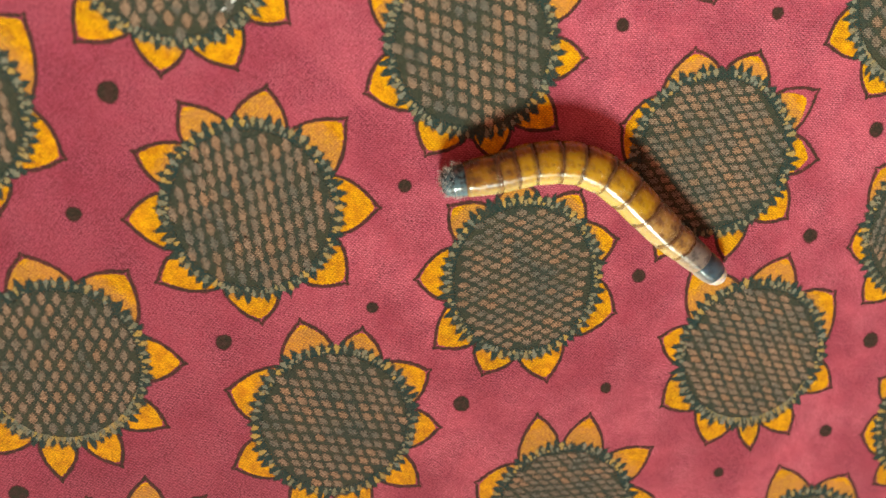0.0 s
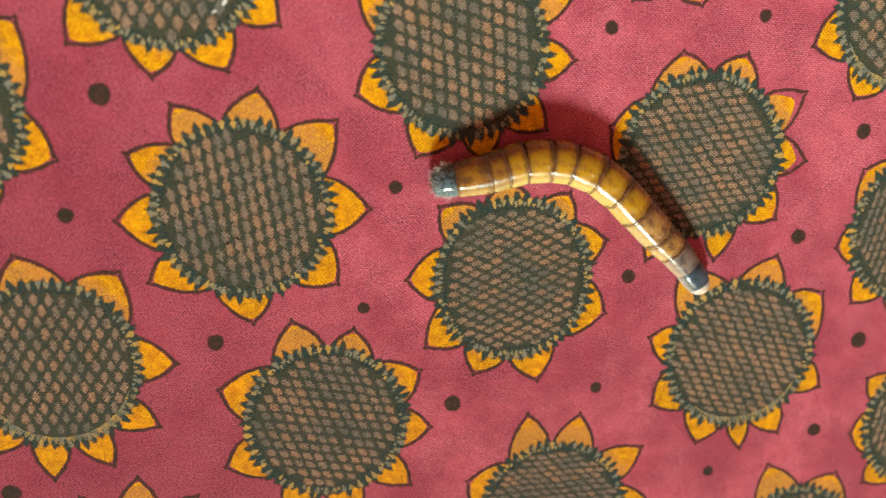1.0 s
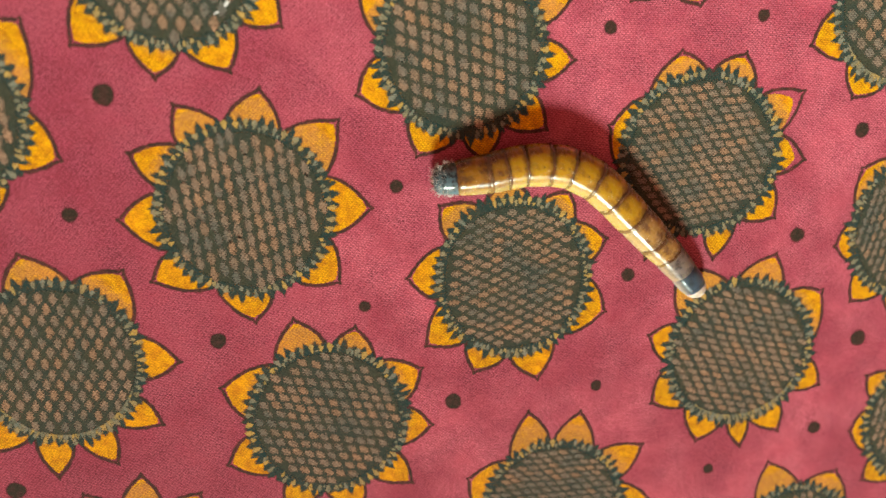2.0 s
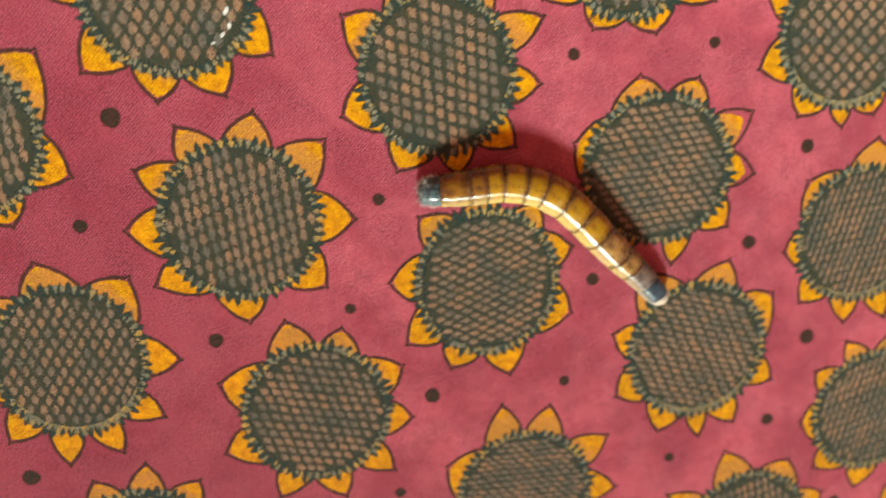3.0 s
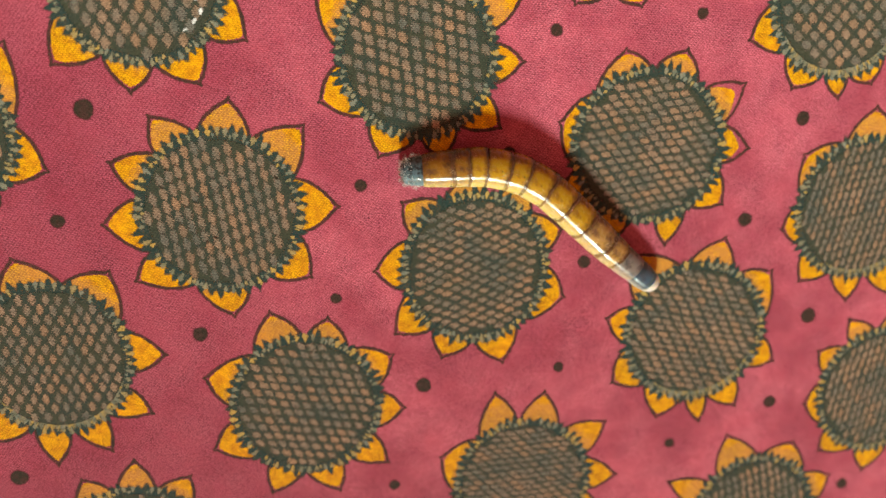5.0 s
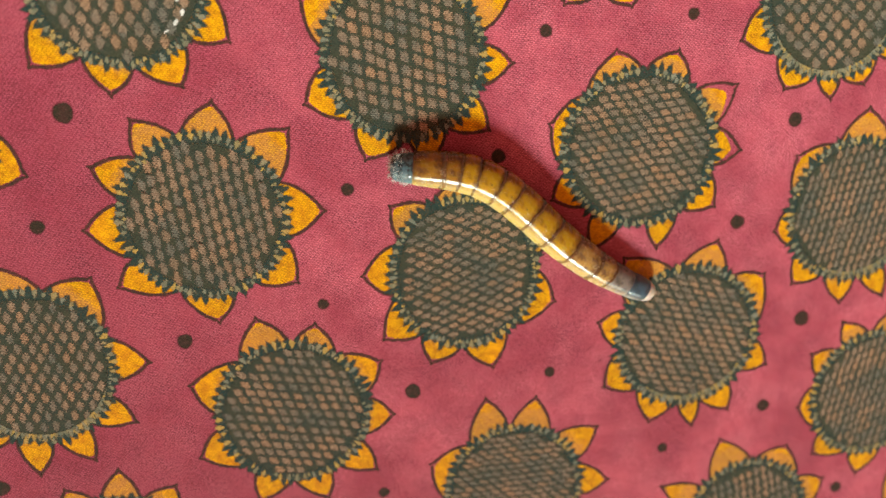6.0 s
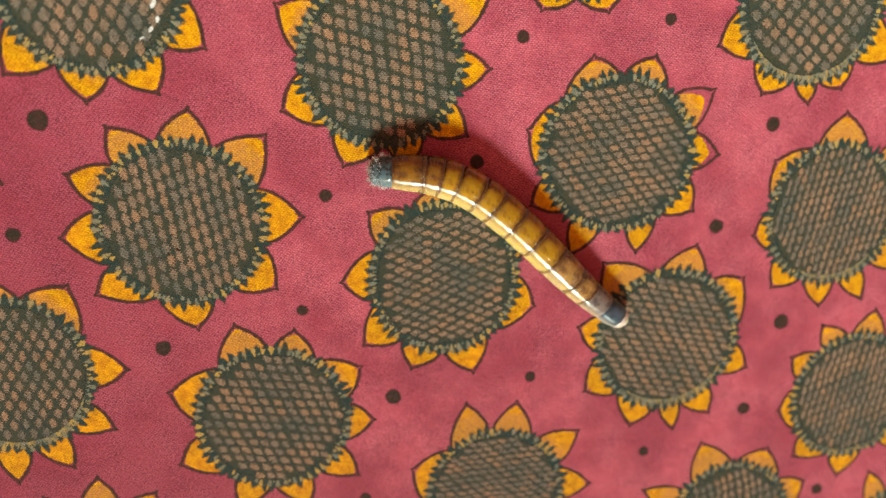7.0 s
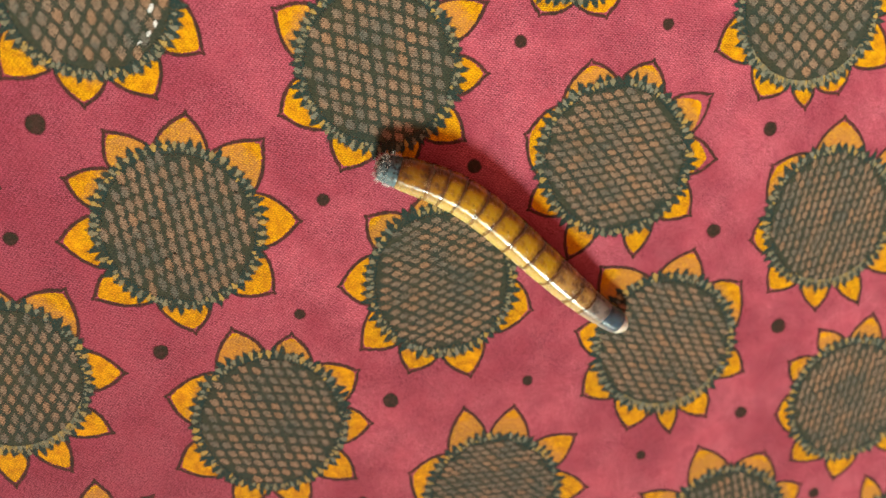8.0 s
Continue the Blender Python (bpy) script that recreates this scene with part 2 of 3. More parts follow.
def sheet(bm, points, z, slot=0, bleed=0.13):
    """A flat printed patch through the points, in millimetres; its ink thins out over the bleed."""
    ink = bm.verts.layers.float.get("ink") or bm.verts.layers.float.new("ink")
    pts = []
    n = len(points)
    for i in range(n):
        a, b = Vector(points[i]), Vector(points[(i + 1) % n])
        steps = max(1, int((b - a).length / 0.45))
        pts += [a.lerp(b, k / steps) for k in range(steps)]
    n = len(pts)
    area = sum(pts[i].x * pts[(i + 1) % n].y - pts[(i + 1) % n].x * pts[i].y for i in range(n))
    turn = 1 if area > 0 else -1
    rows = ([], [])
    for i in range(n):
        e0, e1 = (pts[i] - pts[i - 1]), (pts[(i + 1) % n] - pts[i])
        e0, e1 = (e.normalized() if e.length > 1e-9 else Vector((1, 0)) for e in (e0, e1))
        out = Vector((e0.y + e1.y, -e0.x - e1.x))
        out = out.normalized() * turn if out.length > 0.05 else Vector((0, 0))
        for row, k, value in ((rows[0], 1.0, 0.0), (rows[1], -1.0, 1.0)):
            p = pts[i] + out * bleed * k
            v = bm.verts.new((p.x * MM, p.y * MM, z * MM))
            v[ink] = value
            row.append(v)
    faces = [bm.faces.new(rows[1])]
    for i in range(n):
        j = (i + 1) % n
        faces.append(bm.faces.new((rows[0][i], rows[0][j], rows[1][j], rows[1][i])))
    for f in faces:
        f.material_index = slot


def ragged(points, amount, seed):
    """The outline drawn by hand: slightly uneven."""
    rnd = random.Random(seed)
    return [(x + rnd.uniform(-amount, amount), y + rnd.uniform(-amount, amount)) for x, y in points]


# ---- an added, unseen room that closes the place and bounces reddish light ----
def box(bm, lo, hi):
    m = Matrix.LocRotScale([(a + b) / 2 for a, b in zip(lo, hi)], None, [b - a for a, b in zip(lo, hi)])
    bmesh.ops.create_cube(bm, size=1, matrix=m)


def slab(name, lo, hi, material, label):
    bm = bmesh.new()
    box(bm, lo, hi)
    return tagged(part(name, bm, material, None, label), kind="structure")


R, H = 1.35, 1.65
slab("floor", (-R, -R, -0.05), (R, R, -0.0008), BOARD, "plain brown boarded surface under the cloth")
slab("ceiling", (-R, -R, H), (R, R, H + 0.1), BOUNCE_WALL, "unseen terracotta ceiling added for reddish bounce light")
slab("wall_north", (-R, R, 0), (R, R + 0.1, H), BOUNCE_WALL, "unseen terracotta wall added for reddish bounce light")
slab("wall_south", (-R, -R - 0.1, 0), (R, -R, H), BOUNCE_WALL, "unseen terracotta wall added for reddish bounce light")
slab("wall_east", (R, -R, 0), (R + 0.1, R, H), BOUNCE_WALL, "unseen terracotta wall added for reddish bounce light")
slab("wall_west", (-R - 0.1, -R, 0), (-R, R, H), BOUNCE_WALL, "unseen terracotta wall added for reddish bounce light")


# ---- the printed cloth ----
X0, X1, Y0, Y1 = -130.0, 190.0, -165.0, 105.0  # the finely printed stretch, in millimetres
CLOTH = 0.8  # half the cloth's width, in metres


def build_cloth():
    bm = bmesh.new()
    box(bm, (-CLOTH, -CLOTH, -0.0008), (CLOTH, CLOTH, 0))
    edge = [e for e in bm.edges if abs(e.verts[0].co.z) < 1e-6 and abs(e.verts[1].co.z) < 1e-6]
    bmesh.ops.bevel(bm, geom=edge, offset=0.0003, segments=2, affect="EDGES")
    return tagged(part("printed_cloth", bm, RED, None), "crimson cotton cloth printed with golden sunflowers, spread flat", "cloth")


cloth = build_cloth()
LAYER = 0.008
flowers = []


def strip(bm, rows, z, slot):
    """Quads between rows of (point, ink, fade), in millimetres."""
    ink = bm.verts.layers.float.get("ink") or bm.verts.layers.float.new("ink")
    fade = bm.verts.layers.float.get("fade") or bm.verts.layers.float.new("fade")
    made = []
    for row in rows:
        line = []
        for p, value, gone in row:
            v = bm.verts.new((p.x * MM, p.y * MM, z * MM))
            v[ink], v[fade] = value, gone
            line.append(v)
        made.append(line)
    for a, b in zip(made, made[1:]):
        for k in range(len(a) - 1):
            f = bm.faces.new((a[k], a[k + 1], b[k + 1], b[k]))
            f.material_index = slot
            f.normal_update()
            if f.normal.z < 0:
                f.normal_flip()


def petal(cx, cy, rx, ry, spec, seed, parent, lift):
    """A printed petal: a drawn dark line round a gold fill whose dye has faded towards the disc."""
    at, r, a1, a2 = spec[:4]
    short = spec[4] if len(spec) > 4 else 0.0
    rnd = random.Random(seed)

    def on_rim(a, k):
        a = radians(a)
        return Vector((cx + rx * k * math.cos(a), cy + ry * k * math.sin(a)))

    tip = Vector((cx + r * math.cos(radians(at)), cy + r * math.sin(radians(at))))
    mid = on_rim((a1 + a2) / 2, 0.95)
    out = (tip - mid).normalized()
    steps = 14

    def side_curve(a, order, t, tuck):
        """From under the disc along one side to the tip."""
        s = on_rim(a + order * tuck, 1.0)
        along = t - s
        side = Vector((-along.y, along.x)).normalized() * (-order)
        c1 = s + along * 0.35 + side * 0.17 * along.length + out * 0.1
        c2 = s + along * 0.78 + side * 0.075 * along.length
        curve = [on_rim(a + order * tuck, 0.84)]
        curve += [s * (1 - u) ** 3 + c1 * 3 * u * (1 - u) ** 2 + c2 * 3 * u * u * (1 - u) + t * u ** 3 for u in [k / steps for k in range(steps + 1)]]
        return [p + Vector((rnd.uniform(-0.05, 0.05), rnd.uniform(-0.05, 0.05))) for p in curve[:-1]] + [t]

    bm = bmesh.new()
    # the drawn line, down one side and up the other
    left, right = side_curve(a1, 1, tip - out * 0.12, 0.6), side_curve(a2, -1, tip - out * 0.12, 0.6)
    for curve, order in ((left, 1), (right, -1)):
        rows = []
        for k, p in enumerate(curve):
            d = (curve[min(k + 1, len(curve) - 1)] - curve[max(k - 1, 0)]).normalized()
            n = Vector((-d.y, d.x)) * (-order)
            w = 0.20 * rnd.uniform(0.8, 1.2)
            end = k == len(curve) - 1
            if end:
                p, n, w = p + out * 0.55, Vector((-out.y, out.x)) * (-order), 0.10
            rows.append([(p + n * q * w, value, 0.0) for q, value in ((-1.5, 0.0), (-0.6, 1.0), (0.6, 1.0), (1.5, 0.0))])
        strip(bm, rows, LAYER * 2.6 + lift + 0.0002 * order, 0)
    # the gold fill
    goal = tip - out * (0.62 + short)
    left, right = side_curve(a1, 1, goal, 1.6), side_curve(a2, -1, goal, 1.6)
    worn = min(0.95, max(0.0, 0.16 + 0.66 * max(0.0, math.sin(radians(at))) + rnd.uniform(-0.12, 0.2)))
    lean = rnd.uniform(-0.35, 0.35)
    rows = []
    for k, (p, q) in enumerate(zip(left, right)):
        u = max(0.0, (k - 1) / steps)
        e = min(0.3, 0.24 / max((q - p).length, 0.01))
        rows.append([(p.lerp(q, w), value * (0.0 if k == len(left) - 1 else 1.0), min(1.0, max(0.0, 1.15 * (worn - u) / 0.5 + 0.35 * worn + lean * (w - 0.5))))
                     for w, value in ((-e, 0.0), (e, 1.0), (0.35, 1.0), (0.5, 1.0), (0.65, 1.0), (1 - e, 1.0), (1 + e, 0.0))])
    strip(bm, rows, LAYER * 2 + lift, 1)
    return part("petal", bm, (OUTLINE, GOLD), parent)


def sunflower(cx, cy, rx, ry, net, petals, crescent=None, seed=None):
    """A printed sunflower: dark toothed disc, a net of brown seeds, a fringe of flecks, a ring of petals."""
    seed = int(abs(cx) * 37 + abs(cy) * 91) if seed is None else seed
    rnd = random.Random(seed)
    petals = sorted(petals)
    filled = list(petals)
    for i, p in enumerate(petals):
        nxt = petals[(i + 1) % len(petals)][3 - 1] + (360 if i == len(petals) - 1 else 0)
        gap = nxt - p[3]
        if gap > 30:
            n = max(1, round(gap / 40))
            for k in range(n):
                a = p[3] + gap * (k + 0.5) / n
                filled.append((a + rnd.uniform(-4, 4), 16 + rnd.uniform(-0.6, 0.6), a - gap / n * 0.46, a + gap / n * 0.46))
    bm = bmesh.new()
    teeth = 54
    rim = []
    for k in range(teeth):
        a = 2 * math.pi * k / teeth + rnd.uniform(-0.02, 0.02)
        w = math.pi / teeth
        tip_at, tall = a + w + rnd.uniform(-0.025, 0.025), 1.075 + rnd.uniform(-0.05, 0.035)
        low = 0.975 + rnd.uniform(-0.02, 0.02)
        for b, q in ((a, low), (a + w * 0.55, low * 0.36 + tall * 0.64 + rnd.uniform(-0.008, 0.012)), (tip_at, tall), (a + w * 1.45, low * 0.36 + tall * 0.64 + rnd.uniform(-0.008, 0.012))):
            rim.append((cx + rx * q * math.cos(b), cy + ry * q * math.sin(b)))
    centre = Vector((cx, cy))
    strip(bm, [[(centre.lerp(Vector(p), k), value, 0.0) for p in rim + rim[:1]] for k, value in ((0.5, 1.0), (0.972, 1.0), (1.016, 0.0))], LAYER * 3.4, 0)
    inner = [(cx + rx * 0.88 * math.cos(a), cy + ry * 0.88 * math.sin(a)) for a in [math.pi * k / 30 for k in range(60)]]
    sheet(bm, ragged(inner, 0.1, seed), LAYER * 4, 1, 0.35)
    disc = part("sunflower_print", bm, (TEAL, INK), cloth, "printed sunflower with netted brown centre and golden petals")
    for k, spec in enumerate(filled):
        petal(cx, cy, rx, ry, spec, seed + 17 * k, disc, 0.0005 * k)
    # the seeds between the two sets of net lines
    ua, up, va, vp, fill, oval = net
    u = Vector((math.cos(radians(ua)), math.sin(radians(ua)))) * up
    v = Vector((math.cos(radians(va)), math.sin(radians(va)))) * vp
    bm = bmesh.new()
    for i in range(-22, 23):
        for j in range(-22, 23):
            c = u * i + v * j
            if (c.x / rx) ** 2 + (c.y / ry) ** 2 > 0.862 ** 2:
                continue
            c = c + Vector((noise.noise((cx + c.x * 0.3, cy + c.y * 0.3, 1.0)), noise.noise((cx + c.x * 0.3, cy + c.y * 0.3, 7.0)))) * 0.3
            c = c + Vector((rnd.uniform(-0.04, 0.04), rnd.uniform(-0.04, 0.04)))
            pts = []
            lens = ((0.3, -1.32), (0.72, -0.55), (0.78, 0.05), (0.45, 0.65), (-0.3, 1.32), (-0.72, 0.55), (-0.78, -0.05), (-0.45, -0.65))
            for a, b in lens if oval else ((-0.82, -0.86), (0, -1), (0.84, -0.78), (1, 0), (0.82, 0.86), (0, 1), (-0.78, 0.84), (-1, 0)):
                p = c + u * a * fill * rnd.uniform(0.92, 1.08) + v * b * fill * rnd.uniform(0.92, 1.08)
                pts.append((cx + p.x, cy + p.y))
            sheet(bm, pts, LAYER * 5, 0, 0.21)
    tagged(part("seed_net", bm, SEED, disc, "small brown printed seeds in a dark net"), kind="stuff")

    def leaf(a, q0, q1, w, z):
        """A small pale fleck that points away from the disc."""
        qm = q0 * 0.3 + q1 * 0.7
        lean = rnd.uniform(-0.02, 0.02)
        sheet(bm, [(cx + rx * q * math.cos(b), cy + ry * q * math.sin(b)) for q, b in ((q0, a - w * 0.25), (q0, a + w * 0.25), (qm, a + w), (q1, a + lean), (qm, a - w))], LAYER * z, 0, 0.10)

    bm = bmesh.new()
    for k in range(teeth):
        a = 2 * math.pi * k / teeth + rnd.uniform(-0.015, 0.015)
        if rnd.random() > 0.10:
            leaf(a, 0.915 + rnd.uniform(-0.015, 0.015), 1.01 + rnd.uniform(-0.03, 0.03), 0.036 * rnd.uniform(0.7, 1.15), 5.4)
        if rnd.random() > 0.45:
            leaf(a + math.pi / teeth, 0.90 + rnd.uniform(-0.015, 0.015), 0.955 + rnd.uniform(-0.02, 0.02), 0.025 * rnd.uniform(0.6, 1.2), 5.8)
    if crescent:
        # a cream edge under the disc, cut into by dark teeth
        c0, c1 = radians(crescent[0]), radians(crescent[1])
        last = None
        for k in range(61):
            a = c0 + (c1 - c0) * k / 60
            q = 0.895 + (0.03 + (0.06 if k % 2 else -0.025) * rnd.uniform(0.6, 1.1)) * min(1.0, k / 12, (60 - k) / 12)
            pair = [(cx + rx * w * math.cos(a), cy + ry * w * math.sin(a)) for w in (0.885 + rnd.uniform(-0.006, 0.006), q)]
            if last:
                sheet(bm, (last[0], pair[0], pair[1], last[1]), LAYER * 6.2, 0, 0.04)
            last = pair
    tagged(part("fleck_ring", bm, CREAM, disc, "ring of small cream printed flecks"), kind="stuff")
    flowers.append((cx, cy))


sunflower(-14.3, -13.8, 11.7, 11.8, (24, 1.5, 97, 2.0, 0.43, 1),
          [(-177, 16.2, -193, -154), (-144, 15.9, -153, -116), (-89, 15.7, -113, -75), (-41, 15.9, -59, -20), (-0, 16.7, -18, 23), (43, 17.2, 23, 62), (80, 16.1, 64, 100), (120, 16.0, 102, 133), (151, 16.1, 132, 163)])
sunflower(-21.6, 17.7, 11.5, 11.0, (58, 1.85, 124, 1.85, 0.37, 0),
          [(-139, 15.9, -158, -120), (-100, 14.6, -119, -86), (-64, 15.1, -85, -48), (-31, 15.5, -44, -7), (14, 15.3, -4, 28), (178, 17.4, 161, 190)])
sunflower(15.0, 7.2, 11.5, 11.7, (-18, 1.76, 93, 1.84, 0.355, 0),
          [(-157, 15.3, -175, -135), (-114, 15.3, -130, -93), (-78, 15.1, -90, -62), (-42, 15.8, -60, -29), (-5, 15.4, -22, 7), (28, 17.5, 15, 44), (150, 15.7, 135, 173)])
sunflower(22.7, -24.6, 11.5, 12.0, (-26, 1.52, 29, 1.7, 0.35, 0),
          [(-143, 16.1, -163, -128), (-112, 15.4, -128, -94), (-76, 16.4, -93, -56), (-22, 15.1, -49, -2), (22, 14.7, 10, 44), (58, 14.8, 41, 71), (94, 14.1, 79, 114), (135, 15.3, 116, 150), (178, 15.5, 154, 194)])
sunflower(49.9, -7.2, 12.3, 11.9, (8, 1.75, 128, 1.36, 0.37, 0),
          [(-153, 15.3, -165, -136), (-116, 16.9, -127, -103), (-78, 15.9, -83, -58), (-37, 15.7, -54, -19), (-3, 16.3, -15, 15, 1.0), (31, 17.4, 15, 46, 1.3), (69, 15.1, 53, 87), (106, 14.9, 91, 134), (163, 14.6, 136, 190)])
sunflower(59.3, -38.0, 12.3, 12.1, (-12, 2.1, 118, 1.4, 0.37, 0),
          [(-151, 16.1, -171, -133), (-112, 16.1, -133, -98), (-84, 16.6, -95, -77), (-60, 16.3, -77, -49), (-24, 15.8, -36, -7), (37, 15.9, 6, 54), (75, 16.3, 61, 98), (129, 17.9, 105, 150), (167, 15.7, 154, 185)], crescent=(-128, -28))
sunflower(-40.4, -34.3, 11.1, 11.9, (-63, 1.78, -123, 1.76, 0.33, 0),
          [(-129, 16.1, -147, -116), (-97, 17.2, -114, -87), (-69, 16.6, -84, -58), (-38, 16.0, -54, -27), (-2, 15.8, -15, 18), (53, 16.0, 25, 74), (101, 15.7, 75, 120)], crescent=(-150, -22))
sunflower(-4.7, -45.1, 11.7, 11.8, (-10, 1.75, 109, 1.60, 0.35, 0),
          [(-157, 15.9, -172, -135), (-114, 16.2, -125, -97), (-75, 16.1, -95, -65), (-43, 16.6, -58, -30), (-7, 15.4, -25, 7), (28, 15.6, 11, 49), (73, 14.8, 53, 84), (105, 16.3, 89, 128), (158, 15.9, 129, 175)])
sunflower(30.0, -62.8, 11.7, 11.7, (2, 1.65, -47, 1.4, 0.38, 0),
          [(-1, 16.4, -14, 17), (35, 17.4, 21, 53), (77, 16.8, 58, 92), (105, 17.5, 94, 129), (156, 15.1, 130, 183)])
sunflower(72.8, -74.2, 11.7, 11.7, (18, 1.35, 100, 1.7, 0.40, 1),
          [(65, 15.2, 40, 88), (111, 17.5, 90, 131), (153, 18.6, 140, 166)])
sunflower(86.9, -18.7, 11.7, 11.7, (10, 1.25, 77, 1.5, 0.42, 1),
          [(-169, 14.0, -185, -152), (-130, 15.3, -146, -114), (-93, 15.8, -111, -83), (-65, 16.7, -79, -56), (-35, 17.8, -49, -23), (47, 17.0, 33, 53), (88, 16.2, 65, 110), (140, 14.3, 113, 164)], crescent=(-120, -45))
sunflower(94.6, -51.8, 11.7, 11.7, (18, 1.35, 80, 1.75, 0.42, 1),
          [(-174, 14.1, -192, -151), (-133, 14.9, -144, -109), (-94, 15.9, -106, -74), (-45, 16.8, -57, -39), (81, 16.0, 65, 97), (118, 15.6, 100, 126), (146, 15.0, 131, 160)])
sunflower(79.7, 13.7, 11.7, 11.7, (-129, 1.7, -40, 2.0, 0.36, 0),
          [(-159, 15.7, -177, -139), (-119, 14.7, -138, -102), (-87, 14.7, -99, -80), (-64, 14.0, -79, -48), (158, 15.8, 148, 174)], crescent=(-150, -30))
sunflower(-51.2, -1.2, 11.6, 11.6, (24, 1.5, 97, 2.0, 0.43, 1),
          [(-64, 13.8, -77, -46), (-21, 15.6, -37, 3), (43, 16.6, 6, 61)])
sunflower(43.2, 26.6, 11.6, 11.6, (24, 1.5, 97, 2.0, 0.43, 1),
          [(-112, 14.0, -126, -91), (-71, 14.2, -90, -51)])
sunflower(-33.0, -68.0, 11.6, 11.6, (24, 1.5, 97, 2.0, 0.43, 1),
          [(53, 15.6, 39, 69), (85, 16.2, 70, 99), (116, 15.2, 103, 134)])
sunflower(108.1, -83.5, 11.7, 11.7, (24, 1.5, 97, 2.0, 0.43, 1),
          [(117, 17.6, 109, 132), (150, 15.0, 135, 161)])

# the print goes on over the rest of the cloth
for i in range(-6, 7):
    for j in range(-6, 7):
        px, py = -14.3 + 36.5 * i + 8.0 * j, -13.8 - 12.0 * i - 33.0 * j
        if X0 + 18 < px < X1 - 18 and Y0 + 18 < py < Y1 - 18 and all(math.hypot(px - a, py - b) > 24 for a, b in flowers):
            ring = [(-176 + 40 * k, 16, -194 + 40 * k, -159 + 40 * k) for k in range(9)]
            sunflower(px, py, 11.6, 11.6, (15, 1.5, 98, 1.8, 0.37, 1), ring)


def far_print():
    """The same sunflowers and dots out to the hem, in plainer outlines."""
    verts, faces, slots = [], [], []

    def patch(points, z, slot):
        start = len(verts)
        verts.extend((x * MM, y * MM, z * MM) for x, y in points)
        faces.append(tuple(range(start, len(verts))))
        slots.append(slot)

    def ring_points(x, y, r, n):
        return [(x + r * math.cos(2 * math.pi * k / n), y + r * math.sin(2 * math.pi * k / n)) for k in range(n)]

    rnd = random.Random(7)
    edge = CLOTH / MM - 19
    for i in range(-40, 41):
        for j in range(-40, 41):
            px, py = -14.3 + 36.5 * i + 8.0 * j, -13.8 - 12.0 * i - 33.0 * j
            if not (abs(px) < edge and abs(py) < edge) or any(math.hypot(px - a, py - b) < 24 for a, b in flowers):
                continue
            turn = rnd.uniform(0, 40)
            for k in range(9):
                for grow, z, slot in ((0.0, LAYER, 0), (0.45, LAYER * 2, 1)):
                    def at(a, r):
                        a = radians(turn + 40 * k + a)
                        return (px + r * math.cos(a), py + r * math.sin(a))
                    w = 19 - grow * 2.2
                    patch([at(-w, 10.5), at(-w * 0.85, 13.2 - grow * 0.4), at(0, 16.3 - grow * 1.4), at(w * 0.85, 13.2 - grow * 0.4), at(w, 10.5)], z, slot)
            patch(ring_points(px, py, 11.7, 24), LAYER * 3, 2)
            patch(ring_points(px, py, 9.6, 20), LAYER * 4, 3)
            patch(ring_points(px + 18.3 + rnd.uniform(-2, 2), py - 6.0 + rnd.uniform(-2, 2), 1.1, 10), LAYER, 4)
    me = bpy.data.meshes.new("far_print")
    me.from_pydata(verts, [], faces)
    me.polygons.foreach_set("material_index", slots)
    me.attributes.new("ink", "FLOAT", "POINT").data.foreach_set("value", [1.0] * len(verts))
    for mat in (OUTLINE, GOLD, TEAL, SEED, DOT):
        me.materials.append(mat)
    ob = new("far_print", me)
    ob.parent = cloth
    tagged(ob, "repeating sunflower print out to the hem", kind="stuff")


far_print()

DOTS = [(-30.6, 1.3, 1.32), (-36.4, -13.8, 0.94), (-19.3, -32.0, 1.08), (1.1, -27.9, 0.79), (5.9, -10.9, 0.88), (13.8, -43.4, 1.23), (36.0, -42.2, 0.86), (40.0, -24.7, 1.00), (66.6, -19.4, 1.11), (35.2, 10.1, 0.87), (79.5, -36.7, 1.30), (74.0, -52.1, 1.07), (56.0, -58.2, 0.84), (-48.4, -52.9, 1.23), (57.3, 12.0, 0.83), (74.9, -3.8, 1.10), (28.1, -7.2, 1.01), (89.9, -70.1, 1.04), (8.3, -60.8, 0.86)]


def printed_dot(x, y, r, seed):
    rnd = random.Random(seed)
    bm = bmesh.new()
    lobe, wide = rnd.uniform(0, 6.28), rnd.uniform(0.02, 0.07)
    sheet(bm, [(x + r * math.cos(a) * (1 + wide * math.sin(2 * a + lobe)), y + r * math.sin(a) * (1 + wide * math.sin(3 * a + lobe))) for a in [math.pi * k / 16 for k in range(32)]], LAYER, 0, 0.2)
    part("dot_print", bm, DOT, cloth, "small round dark brown printed dot")


for k, (dx, dy, dr) in enumerate(DOTS):
    printed_dot(dx, dy, dr, k)

# glossy glints on one flower, painted as small white patches
WHITE = cloth_material("white_glint_paint", (0.78, 0.80, 0.80), (0.5, 0.55, 0.56), 0.8 * MM, 0.8, contrast=0.2)
